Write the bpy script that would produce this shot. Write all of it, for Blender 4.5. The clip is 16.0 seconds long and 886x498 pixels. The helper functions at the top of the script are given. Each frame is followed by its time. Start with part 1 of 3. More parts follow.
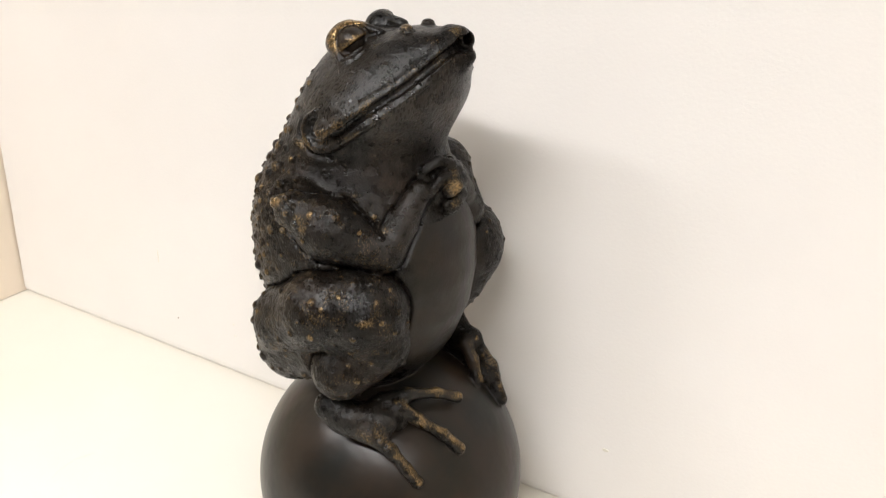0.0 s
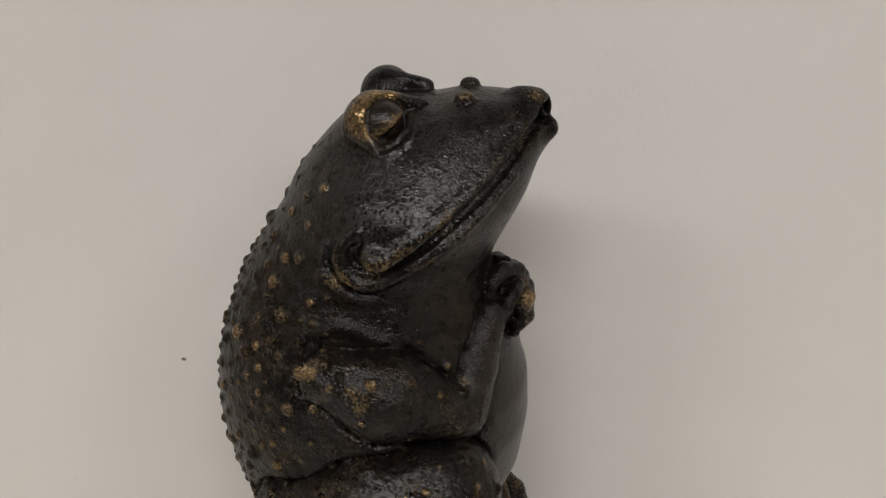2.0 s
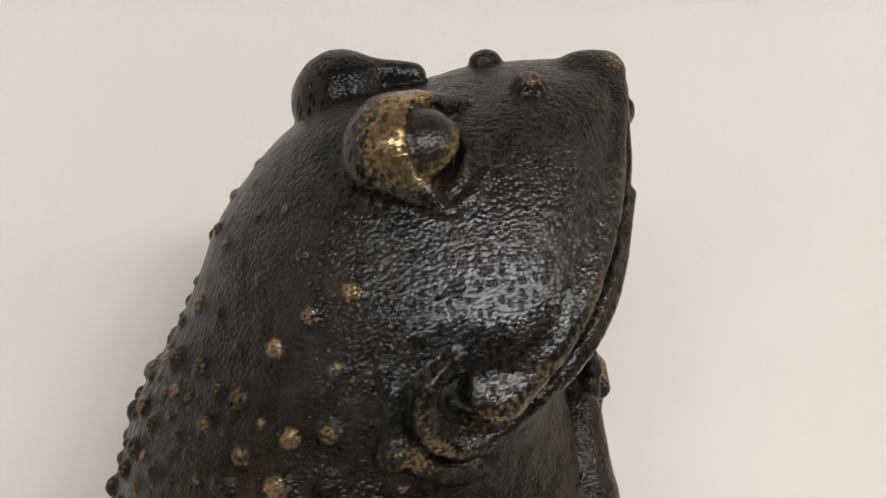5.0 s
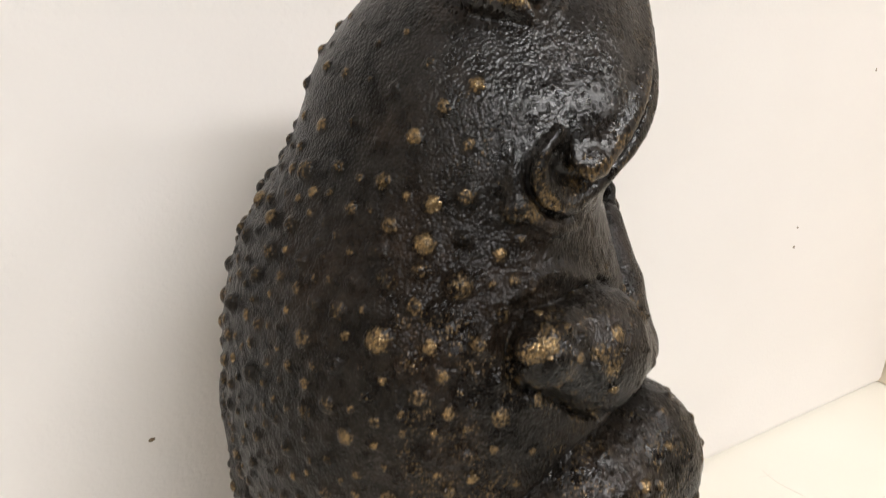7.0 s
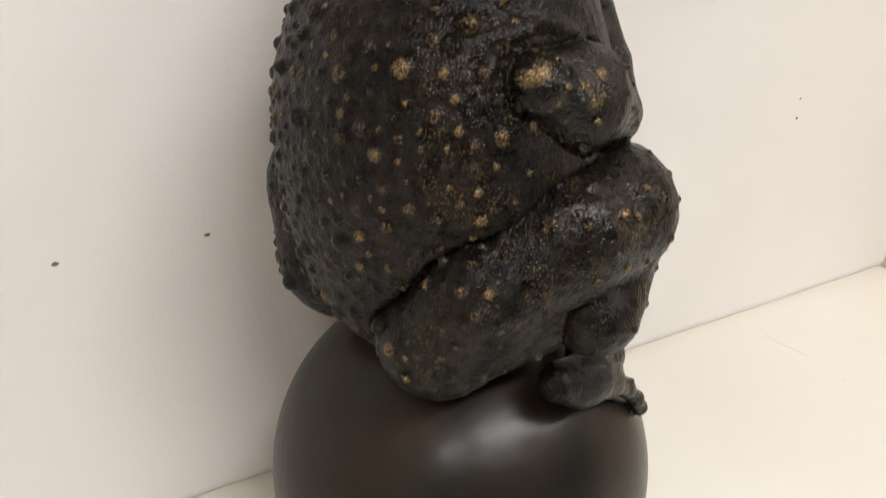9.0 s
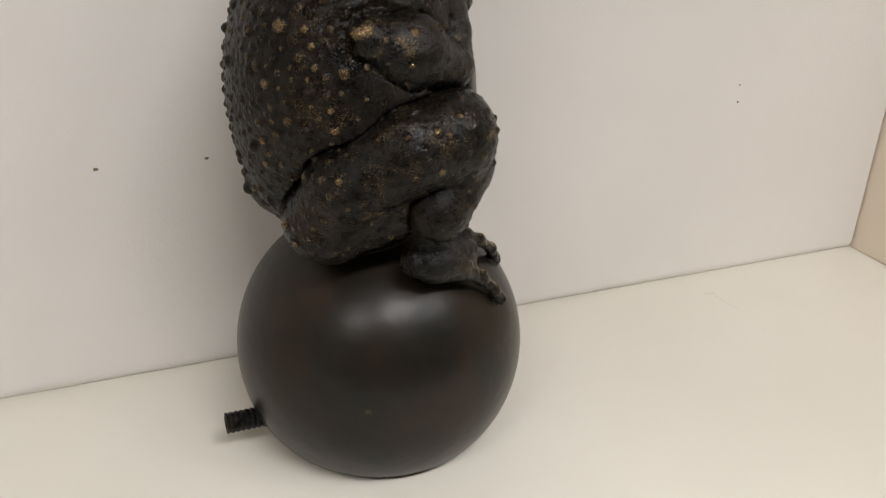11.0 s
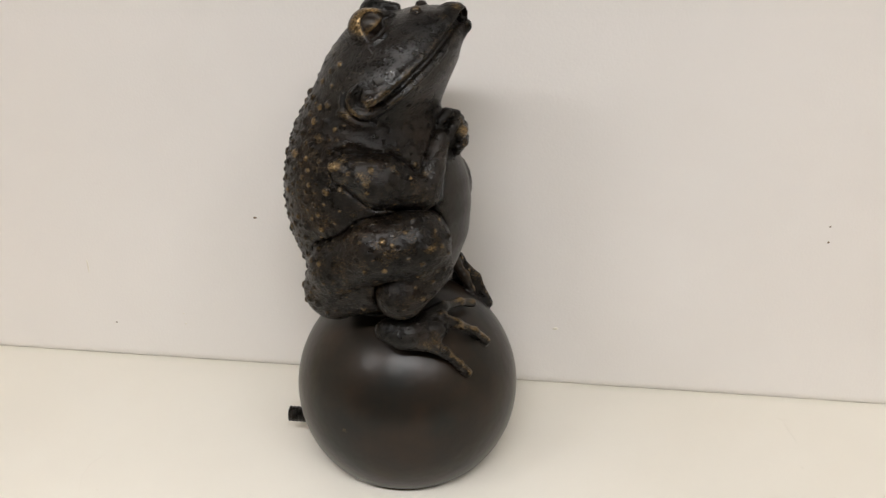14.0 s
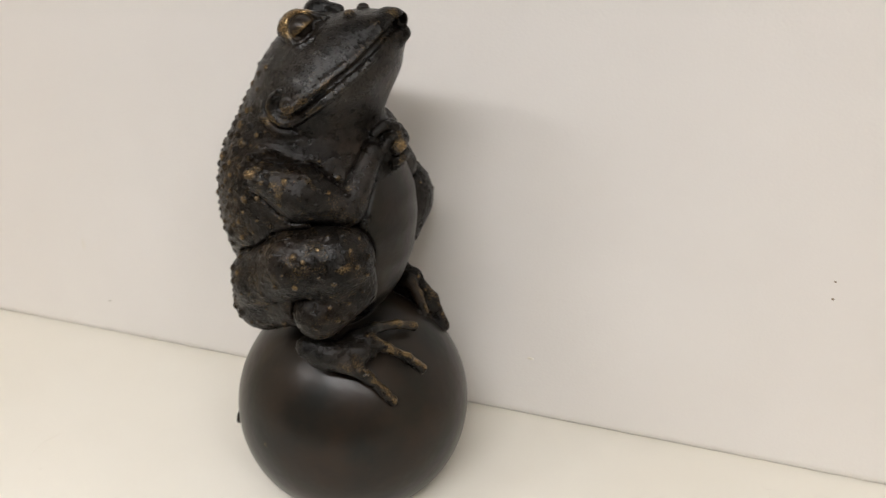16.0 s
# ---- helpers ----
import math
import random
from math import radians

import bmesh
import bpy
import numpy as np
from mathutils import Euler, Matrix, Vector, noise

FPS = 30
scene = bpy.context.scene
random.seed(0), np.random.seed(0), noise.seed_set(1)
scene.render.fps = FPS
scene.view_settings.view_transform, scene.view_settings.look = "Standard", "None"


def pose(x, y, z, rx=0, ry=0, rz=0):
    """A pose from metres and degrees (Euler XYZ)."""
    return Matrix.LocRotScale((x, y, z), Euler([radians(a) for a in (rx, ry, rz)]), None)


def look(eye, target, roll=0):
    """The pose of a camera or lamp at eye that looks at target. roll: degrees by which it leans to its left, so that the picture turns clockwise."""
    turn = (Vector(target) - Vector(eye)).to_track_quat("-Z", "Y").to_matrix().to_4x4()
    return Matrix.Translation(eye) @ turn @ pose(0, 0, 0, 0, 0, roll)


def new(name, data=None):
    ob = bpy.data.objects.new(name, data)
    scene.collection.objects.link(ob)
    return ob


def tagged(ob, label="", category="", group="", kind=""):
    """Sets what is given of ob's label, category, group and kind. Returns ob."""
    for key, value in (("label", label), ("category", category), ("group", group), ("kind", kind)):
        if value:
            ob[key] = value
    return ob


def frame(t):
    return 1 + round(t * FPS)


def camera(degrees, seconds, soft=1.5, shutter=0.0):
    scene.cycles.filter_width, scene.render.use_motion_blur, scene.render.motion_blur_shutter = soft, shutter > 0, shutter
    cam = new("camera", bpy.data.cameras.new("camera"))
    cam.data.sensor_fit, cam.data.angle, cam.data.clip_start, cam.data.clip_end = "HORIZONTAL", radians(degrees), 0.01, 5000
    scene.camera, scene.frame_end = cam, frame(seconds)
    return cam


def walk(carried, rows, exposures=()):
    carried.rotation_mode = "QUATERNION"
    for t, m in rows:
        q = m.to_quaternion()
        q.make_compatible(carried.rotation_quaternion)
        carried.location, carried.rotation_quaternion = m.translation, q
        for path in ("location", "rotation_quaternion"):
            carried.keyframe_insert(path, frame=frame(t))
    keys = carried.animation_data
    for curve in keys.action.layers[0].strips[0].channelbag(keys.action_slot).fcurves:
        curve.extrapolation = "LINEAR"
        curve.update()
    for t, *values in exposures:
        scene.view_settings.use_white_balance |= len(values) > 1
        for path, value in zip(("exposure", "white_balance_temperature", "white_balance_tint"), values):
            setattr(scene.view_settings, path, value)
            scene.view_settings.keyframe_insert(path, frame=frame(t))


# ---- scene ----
cam = camera(52.8, 16.0, soft=1.2, shutter=0.5)
PATH = [
    (0, (0.324, -0.555, 0.48), (-0.569, 1.034, -0.343), 2.3),
    (0.5, (0.286, -0.531, 0.483), (-0.545, 1.086, -0.35), 2.0),
    (1, (0.221, -0.515, 0.483), (-0.439, 1.183, -0.343), 2.8),
    (1.5, (0.15, -0.492, 0.483), (-0.284, 1.276, -0.345), 3.2),
    (2, (0.08, -0.468, 0.481), (-0.091, 1.334, -0.369), 3.4),
    (2.5, (0.038, -0.45, 0.476), (0.082, 1.356, -0.381), 3.3),
    (3, (0.031, -0.41, 0.479), (0.191, 1.384, -0.39), 2.1),
    (3.5, (0.024, -0.362, 0.466), (0.273, 1.414, -0.419), 1.3),
    (6, (-0.099, -0.3, 0.425), (0.891, 1.245, -0.371), 3.2),
    (6.5, (-0.118, -0.318, 0.415), (0.918, 1.2, -0.375), 3.4),
    (7, (-0.139, -0.336, 0.406), (0.916, 1.161, -0.398), 3.3),
    (7.5, (-0.145, -0.351, 0.396), (0.913, 1.131, -0.431), 3.2),
    (8, (-0.148, -0.37, 0.381), (0.885, 1.11, -0.48), 3.2),
    (8.5, (-0.161, -0.39, 0.376), (0.84, 1.103, -0.501), 3.1),
    (9, (-0.174, -0.405, 0.364), (0.804, 1.098, -0.523), 3.0),
    (9.5, (-0.18, -0.432, 0.354), (0.765, 1.075, -0.559), 2.8),
    (12, (-0.091, -0.661, 0.428), (0.413, 1.069, -0.441), 1.2),
    (12.5, (-0.084, -0.653, 0.452), (0.317, 1.079, -0.463), 0.3),
    (13, (-0.046, -0.671, 0.469), (0.154, 1.102, -0.435), -1.3),
    (13.5, (0.061, -0.719, 0.481), (0.032, 1.076, -0.402), -1.0),
    (14, (0.154, -0.754, 0.501), (-0.084, 1.039, -0.354), -0.4),
    (14.5, (0.202, -0.743, 0.505), (-0.096, 1.041, -0.349), -0.9),
    (15, (0.197, -0.696, 0.509), (-0.038, 1.082, -0.375), -1.3),
    (15.5, (0.212, -0.667, 0.502), (-0.064, 1.098, -0.397), -0.4),
    (16, (0.293, -0.669, 0.508), (-0.253, 1.036, -0.382), 0.5),
]
EXPOSURES = [(0, 1.1), (0.5, 1.0), (1, 0.64), (1.5, 0.3), (2, 0.14), (2.5, 0.38), (3, 0.5), (3.5, 0.5), (6, 0.95), (7, 0.99), (7.5, 0.82), (8, 0.75), (9, 0.78), (9.5, 0.75), (12, 0.16), (12.5, 0.43), (13.5, 0.54), (14, 0.53), (16, 0.55)]
walk(cam, [(t, look(eye, target, roll)) for t, eye, target, roll in PATH], EXPOSURES)

# ---- light ----
world = bpy.data.worlds.new("room_air")
scene.world = world
world.use_nodes = True
world.node_tree.nodes["Background"].inputs[0].default_value = (0.97, 1.0, 1.0, 1)
world.node_tree.nodes["Background"].inputs[1].default_value = 0.35


def strip_lamp(x, y, z, length, width, power):
    data = bpy.data.lights.new("ceiling_strip_light", "AREA")
    data.shape, data.size, data.size_y = "RECTANGLE", length, width
    data.energy, data.color = power, (1.0, 0.985, 0.992)
    ob = new("ceiling_strip_light", data)
    ob.matrix_world = pose(x, y, z, 0, 0, 0)
    return ob


LAMPS = [(-1.4, -1.40, 14.5), (0.15, -1.44, 19.5), (1.6, -1.44, 16.5)]
for lx, ly, watts in LAMPS:
    strip_lamp(lx, ly, 1.64, 1.16, 0.15, watts)


# ---- materials ----
def material(name):
    m = bpy.data.materials.new(name)
    m.use_nodes = True
    nt = m.node_tree
    return m, nt, nt.nodes["Principled BSDF"]


def node(nt, kind, **values):
    n = nt.nodes.new(kind)
    for key, value in values.items():
        n.inputs[key].default_value = value
    return n


def noise_tex(nt, scale, detail=4.0, rough=0.55):
    co = nt.nodes.new("ShaderNodeTexCoord")
    n = node(nt, "ShaderNodeTexNoise", Scale=scale, Detail=detail, Roughness=rough)
    nt.links.new(co.outputs["Object"], n.inputs["Vector"])
    return n


def ramp(nt, source, stops):
    r = nt.nodes.new("ShaderNodeValToRGB")
    r.color_ramp.elements[0].position, r.color_ramp.elements[0].color = stops[0]
    r.color_ramp.elements[1].position, r.color_ramp.elements[1].color = stops[-1]
    for pos, col in stops[1:-1]:
        e = r.color_ramp.elements.new(pos)
        e.color = col
    nt.links.new(source, r.inputs[0])
    return r


def grey(v):
    return (v, v, v, 1)


def mix_col(nt, fac, a, b, blend="MIX"):
    m = nt.nodes.new("ShaderNodeMix")
    m.data_type, m.blend_type = "RGBA", blend
    for socket, value in ((m.inputs[0], fac), (m.inputs[6], a), (m.inputs[7], b)):
        if isinstance(value, bpy.types.NodeSocket):
            nt.links.new(value, socket)
        else:
            socket.default_value = value
    return m.outputs[2]


def mathn(nt, op, a, b=0.0, c=0.0, clamp=False):
    m = nt.nodes.new("ShaderNodeMath")
    m.operation, m.use_clamp = op, clamp
    for socket, value in zip(m.inputs, (a, b, c)):
        if isinstance(value, bpy.types.NodeSocket):
            nt.links.new(value, socket)
        else:
            socket.default_value = value
    return m.outputs[0]


def painted_board(name, colour, dirt, grain=900.0, bump=0.12):
    """White painted or laminated board with a fine orange-peel grain and faint smudges."""
    m, nt, b = material(name)
    big = noise_tex(nt, 5.0, 3.0)
    spots = noise_tex(nt, 38.0, 5.0, 0.7)
    fac = ramp(nt, big.outputs[0], [(0.35, grey(0)), (0.75, grey(1))]).outputs[0]
    col = mix_col(nt, fac, colour, dirt)
    fac2 = ramp(nt, spots.outputs[0], [(0.66, grey(0)), (0.8, grey(0.35))]).outputs[0]
    nt.links.new(mix_col(nt, fac2, col, dirt), b.inputs["Base Color"])
    peel = noise_tex(nt, grain, 2.0)
    bp = node(nt, "ShaderNodeBump", Strength=bump, Distance=0.00036)
    nt.links.new(peel.outputs[0], bp.inputs["Height"])
    nt.links.new(bp.outputs[0], b.inputs["Normal"])
    b.inputs["Roughness"].default_value = 0.55
    return m


wall_paint = painted_board("white_wall_paint", (0.80, 0.775, 0.745, 1), (0.77, 0.742, 0.71, 1), 420.0, 0.5)
shelf_paint = painted_board("cream_white_laminate", (0.82, 0.79, 0.71, 1), (0.79, 0.755, 0.67, 1), 700.0, 0.06)
side_paint = painted_board("beige_board", (0.78, 0.68, 0.56, 1), (0.74, 0.64, 0.52, 1), 500.0, 0.1)
room_paint = painted_board("room_wall_paint", (0.075, 0.072, 0.068, 1), (0.06, 0.058, 0.054, 1), 60.0, 0.1)
ceiling_paint = painted_board("ceiling_paint", (0.42, 0.41, 0.39, 1), (0.38, 0.37, 0.35, 1), 60.0, 0.1)
carpet = painted_board("room_floor", (0.045, 0.042, 0.038, 1), (0.035, 0.032, 0.029, 1), 200.0, 0.4)
speck_mat, _nt, _b = material("brown_speck")
_b.inputs["Base Color"].default_value = (0.19, 0.14, 0.085, 1)
_b.inputs["Roughness"].default_value = 0.7
chip_mat, _nt, _b = material("grey_scuff")
_b.inputs["Base Color"].default_value = (0.74, 0.705, 0.62, 1)
_b.inputs["Roughness"].default_value = 0.6
scuff_mat, _nt, _b = material("faint_scuff")
_b.inputs["Base Color"].default_value = (0.785, 0.752, 0.668, 1)
_b.inputs["Roughness"].default_value = 0.6
dark_mat, _nt, _b = material("dark_gap")
_b.inputs["Base Color"].default_value = (0.05, 0.045, 0.04, 1)
diffuser_mat, _nt, _b = material("lamp_diffuser")
_b.inputs["Base Color"].default_value = (0.9, 0.9, 0.9, 1)
_b.inputs["Emission Color"].default_value = (1.0, 0.95, 0.88, 1)
_b.inputs["Emission Strength"].default_value = 6.0


def bronze():
    m, nt, b = material("patinated_bronze")

    def attr(name):
        a = nt.nodes.new("ShaderNodeAttribute")
        a.attribute_name = name
        return a.outputs["Fac"]

    wear, smooth = attr("wear"), attr("smooth")
    cloud = noise_tex(nt, 28.0, 4.0)
    fine = noise_tex(nt, 900.0, 4.0, 0.65)
    mid = noise_tex(nt, 150.0, 4.0, 0.6)
    co = nt.nodes.new("ShaderNodeTexCoord")
    stretch = node(nt, "ShaderNodeMapping", Scale=(1.0, 1.0, 0.42), Rotation=(0.0, 0.35, 0.0))
    nt.links.new(co.outputs["Object"], stretch.inputs["Vector"])
    pits = node(nt, "ShaderNodeTexVoronoi", Scale=600.0, Randomness=1.0)
    nt.links.new(stretch.outputs[0], pits.inputs["Vector"])
    hole = mathn(nt, "MULTIPLY_ADD", mid.outputs[0], -0.35, pits.outputs["Distance"])
    pit = ramp(nt, hole, [(0.15, grey(0)), (0.25, grey(1))]).outputs[0]
    pit = mathn(nt, "MAXIMUM", pit, mathn(nt, "SUBTRACT", 1.0, attr("pitted")), clamp=True)
    leather = node(nt, "ShaderNodeTexVoronoi", Scale=980.0, Randomness=1.0)
    nt.links.new(co.outputs["Object"], leather.inputs["Vector"])
    skin_amount = mathn(nt, "SUBTRACT", 1.0, smooth)
    # near-black patina with brown and greenish clouds, darker in the pits
    base = ramp(nt, cloud.outputs[0], [(0.3, (0.0039, 0.0037, 0.0030, 1)), (0.5, (0.0068, 0.0050, 0.0034, 1)), (0.75, (0.0180, 0.0104, 0.0055, 1))]).outputs[0]
    grain = mix_col(nt, 1.0, ramp(nt, mid.outputs[0], [(0.35, grey(0.6)), (0.7, grey(1.35))]).outputs[0], ramp(nt, fine.outputs[0], [(0.35, grey(0.35)), (0.68, grey(1.5))]).outputs[0], "MULTIPLY")
    base = mix_col(nt, 1.0, base, grain, "MULTIPLY")
    base = mix_col(nt, mathn(nt, "SUBTRACT", 0.6, mathn(nt, "MULTIPLY", pit, 0.6)), base, (0.003, 0.0028, 0.0025, 1))
    ballcol = ramp(nt, cloud.outputs[0], [(0.35, (0.0108, 0.0104, 0.0086, 1)), (0.70, (0.023, 0.0152, 0.0100, 1))]).outputs[0]
    base = mix_col(nt, smooth, base, ballcol)
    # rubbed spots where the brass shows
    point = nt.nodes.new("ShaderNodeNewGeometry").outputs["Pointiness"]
    edge = ramp(nt, point, [(0.555, grey(0)), (0.66, grey(0.5))]).outputs[0]
    # shade painted into the hollows, together with the darker patina that gathers there
    patina_shade = mathn(nt, "MULTIPLY", ramp(nt, point, [(0.40, grey(0.85)), (0.495, grey(0))]).outputs[0], skin_amount)
    base = mix_col(nt, patina_shade, base, (0.0022, 0.0019, 0.0015, 1))
    wear = mathn(nt, "MAXIMUM", wear, mathn(nt, "MULTIPLY", edge, skin_amount))
    raised = mathn(nt, "MULTIPLY_ADD", leather.outputs["Distance"], -0.7, 0.28)
    raised = mathn(nt, "MULTIPLY_ADD", mathn(nt, "SUBTRACT", fine.outputs[0], 0.5), 1.2, raised)
    rub = mathn(nt, "ADD", raised, mathn(nt, "MULTIPLY_ADD", wear, 1.25, -0.42), clamp=True)
    rub = mathn(nt, "MULTIPLY", rub, mathn(nt, "MULTIPLY_ADD", pit, 0.75, 0.25))
    patch = mathn(nt, "MAXIMUM", ramp(nt, fine.outputs[0], [(0.34, grey(0.45)), (0.55, grey(1))]).outputs[0], mathn(nt, "MULTIPLY_ADD", wear, 2.0, -1.0, clamp=True))
    rub = mathn(nt, "MULTIPLY", rub, patch)
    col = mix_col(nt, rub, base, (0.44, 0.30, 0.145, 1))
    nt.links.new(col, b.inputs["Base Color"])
    nt.links.new(mathn(nt, "MULTIPLY", rub, 1.7, clamp=True), b.inputs["Metallic"])
    waxed = ramp(nt, mid.outputs[0], [(0.34, grey(0.11)), (0.62, grey(0.24))]).outputs[0]
    waxed = mix_col(nt, smooth, waxed, grey(0.25))
    waxed = mathn(nt, "MULTIPLY_ADD", attr("polish"), 0.26, waxed)
    # the painted hollow shade takes down the gloss as well
    waxed = mathn(nt, "MULTIPLY", waxed, mathn(nt, "SUBTRACT", 1.0, mathn(nt, "MULTIPLY", patina_shade, 0.7)))
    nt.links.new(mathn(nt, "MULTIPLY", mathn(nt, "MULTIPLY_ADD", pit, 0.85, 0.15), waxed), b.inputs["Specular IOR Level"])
    rough = ramp(nt, mid.outputs[0], [(0.3, grey(0.23)), (0.7, grey(0.35))]).outputs[0]
    nt.links.new(mix_col(nt, smooth, rough, grey(0.31)), b.inputs["Roughness"])
    # pitted, brushed skin
    h = mathn(nt, "MULTIPLY", noise_tex(nt, 430.0, 2.0).outputs[0], 0.8)
    h = mathn(nt, "MULTIPLY_ADD", fine.outputs[0], 0.5, h)
    h = mathn(nt, "MULTIPLY_ADD", leather.outputs["Distance"], -1.1, h)
    h = mathn(nt, "MULTIPLY", h, mathn(nt, "SUBTRACT", 1.0, mathn(nt, "MULTIPLY", attr("pitted"), 0.8)))
    h = mathn(nt, "MULTIPLY_ADD", pit, 1.1, h)
    h = mathn(nt, "MULTIPLY", h, mathn(nt, "SUBTRACT", 1.0, mathn(nt, "MULTIPLY", smooth, 0.97)))
    h = mathn(nt, "MULTIPLY_ADD", noise_tex(nt, 48.0, 2.0).outputs[0], mathn(nt, "MULTIPLY", smooth, 1.6), h)
    bp = node(nt, "ShaderNodeBump", Distance=0.00042, Strength=0.8)
    nt.links.new(h, bp.inputs["Height"])
    nt.links.new(bp.outputs[0], b.inputs["Normal"])
    return m


bronze_mat = bronze()


# ---- setting ----
def mesh_of(bm, name, mat, smooth=False):
    me = bpy.data.meshes.new(name)
    bm.to_mesh(me)
    bm.free()
    me.materials.append(mat)
    if smooth:
        me.polygons.foreach_set("use_smooth", [True] * len(me.polygons))
    return me


def box(lo, hi, bevel=0.0):
    bm = bmesh.new()
    bmesh.ops.create_cube(bm, size=1)
    c, d = [(a + b) / 2 for a, b in zip(lo, hi)], [b - a for a, b in zip(lo, hi)]
    bmesh.ops.transform(bm, matrix=Matrix.Translation(c) @ Matrix.Diagonal((*d, 1)), verts=bm.verts)
    if bevel:
        bmesh.ops.bevel(bm, geom=bm.edges[:], offset=bevel, segments=3, profile=0.5, affect="EDGES")
    return bm


def part(name, bm, mat, parent, label="", smooth=False):
    ob = new(name, mesh_of(bm, name, mat, smooth))
    ob.parent = parent
    return tagged(ob, label)


def structure(name, bm, mat, label, category, smooth=False):
    return tagged(new(name, mesh_of(bm, name, mat, smooth)), label, category, kind="structure")


XL, XR, DEEP, TALL = -0.531, 0.577, 0.62, 0.95   # the niche: side boards, shelf depth, height


def back_board():
    """Upright board whose foot is rounded away from the shelf."""
    bm = bmesh.new()
    prof = [(0.0, TALL)] + [(0.0058 * (1 - math.cos(a)), 0.0100 - 0.0098 * math.sin(a)) for a in [i * math.pi / 22 for i in range(10)]]
    prof += [(prof[-1][0], 0.0002), (0.022, 0.0002), (0.022, TALL)]
    ends = [[bm.verts.new((x, y - 0.003, z)) for y, z in prof] for x in (XL + 0.0025, XR - 0.0025)]
    n = len(prof)
    for i in range(n):
        bm.faces.new((ends[0][i], ends[0][(i + 1) % n], ends[1][(i + 1) % n], ends[1][i]))
    bm.faces.new(ends[0])
    bm.faces.new(ends[1][::-1])
    bmesh.ops.recalc_face_normals(bm, faces=bm.faces[:])
    return bm


wall_back = structure("wall_back", back_board(), wall_paint, "white painted back board with brown specks", "wall", False)
structure("backing_board", box((XL - 0.02, 0.0235, -0.02), (XR + 0.02, 0.035, TALL)), dark_mat, "dark board behind the joints of the niche", "wall")
structure("wall_left", box((XL - 0.02, -DEEP, 0.0005), (XL, 0.023, TALL), 0.001), side_paint, "beige side board of the shelf niche", "wall")
structure("wall_right", box((XR, -DEEP, 0.0005), (XR + 0.02, 0.023, TALL), 0.001), side_paint, "beige side board of the shelf niche", "wall")
structure("floor", box((XL - 0.02, -DEEP, -0.03), (XR + 0.02, 0.023, 0.0), 0.0006), shelf_paint, "cream white laminated shelf with faint scratches", "shelf")
structure("shelf_base", box((XL, -DEEP + 0.03, -0.9), (XR, 0.02, -0.031)), side_paint, "beige cabinet body below the shelf", "cabinet")
# the room behind the camera
RX0, RX1, RY0, RY1, RZ0, RZ1 = -2.4, 2.6, -3.6, 0.2, -0.9, 1.66
structure("room_floor", box((RX0, RY0, RZ0 - 0.05), (RX1, RY1, RZ0)), carpet, "grey room floor", "floor")
structure("ceiling", box((RX0, RY0, RZ1), (RX1, RY1, RZ1 + 0.05)), ceiling_paint, "grey-white painted ceiling", "ceiling")
structure("wall_north", box((RX0, RY1, RZ0), (RX1, RY1 + 0.1, RZ1)), room_paint, "dark grey room wall", "wall")
structure("wall_south", box((RX0, RY0 - 0.1, RZ0), (RX1, RY0, RZ1)), room_paint, "dark grey room wall", "wall")
structure("wall_east", box((RX1, RY0, RZ0), (RX1 + 0.1, RY1, RZ1)), room_paint, "dark grey room wall", "wall")
structure("wall_west", box((RX0 - 0.1, RY0, RZ0), (RX0, RY1, RZ1)), room_paint, "dark grey room wall", "wall")


# ---- the statue: blended solids on a grid, skinned into one mesh ----
MID = -0.112        # the figure's middle plane; its own axes are millimetres: x ahead, v towards the open side, z up
H = 0.85           # grid step
LO = np.array([-78.0, -104.0, -3.0])
SIZE = np.array([214.0, 204.0, 404.0])
NX, NV, NZ = (SIZE / H).astype(int)
GX = (LO[0] + H * np.arange(NX)).astype(np.float32)
GV = (LO[1] + H * np.arange(NV)).astype(np.float32)
GZ = (LO[2] + H * np.arange(NZ)).astype(np.float32)


def smin(a, b, k):
    h = np.maximum(k - np.abs(a - b), 0) / k
    return np.minimum(a, b) - h * h * k * 0.25


def smax(a, b, k):
    return -smin(-a, -b, k)


def window(lo, hi):
    out = []
    for g, a, b in zip((GX, GV, GZ), lo, hi):
        out.append(slice(max(0, int(np.searchsorted(g, a))), int(np.searchsorted(g, b))))
    return tuple(out)


def grids(w):
    return GX[w[0]][:, None, None], GV[w[1]][None, :, None], GZ[w[2]][None, None, :]


def cone(a, b, ra, rb):
    """Distance to a rounded, tapered rod."""
    def d(x, v, z):
        ax = [q - p for p, q in zip(a, b)]
        l2 = max(sum(c * c for c in ax), 1e-6)
        t = np.clip(((x - a[0]) * ax[0] + (v - a[1]) * ax[1] + (z - a[2]) * ax[2]) / l2, 0, 1)
        return np.sqrt((x - a[0] - t * ax[0]) ** 2 + (v - a[1] - t * ax[1]) ** 2 + (z - a[2] - t * ax[2]) ** 2) - (ra + (rb - ra) * t)
    m = max(ra, rb)
    return d, [min(p, q) - m for p, q in zip(a, b)], [max(p, q) + m for p, q in zip(a, b)]


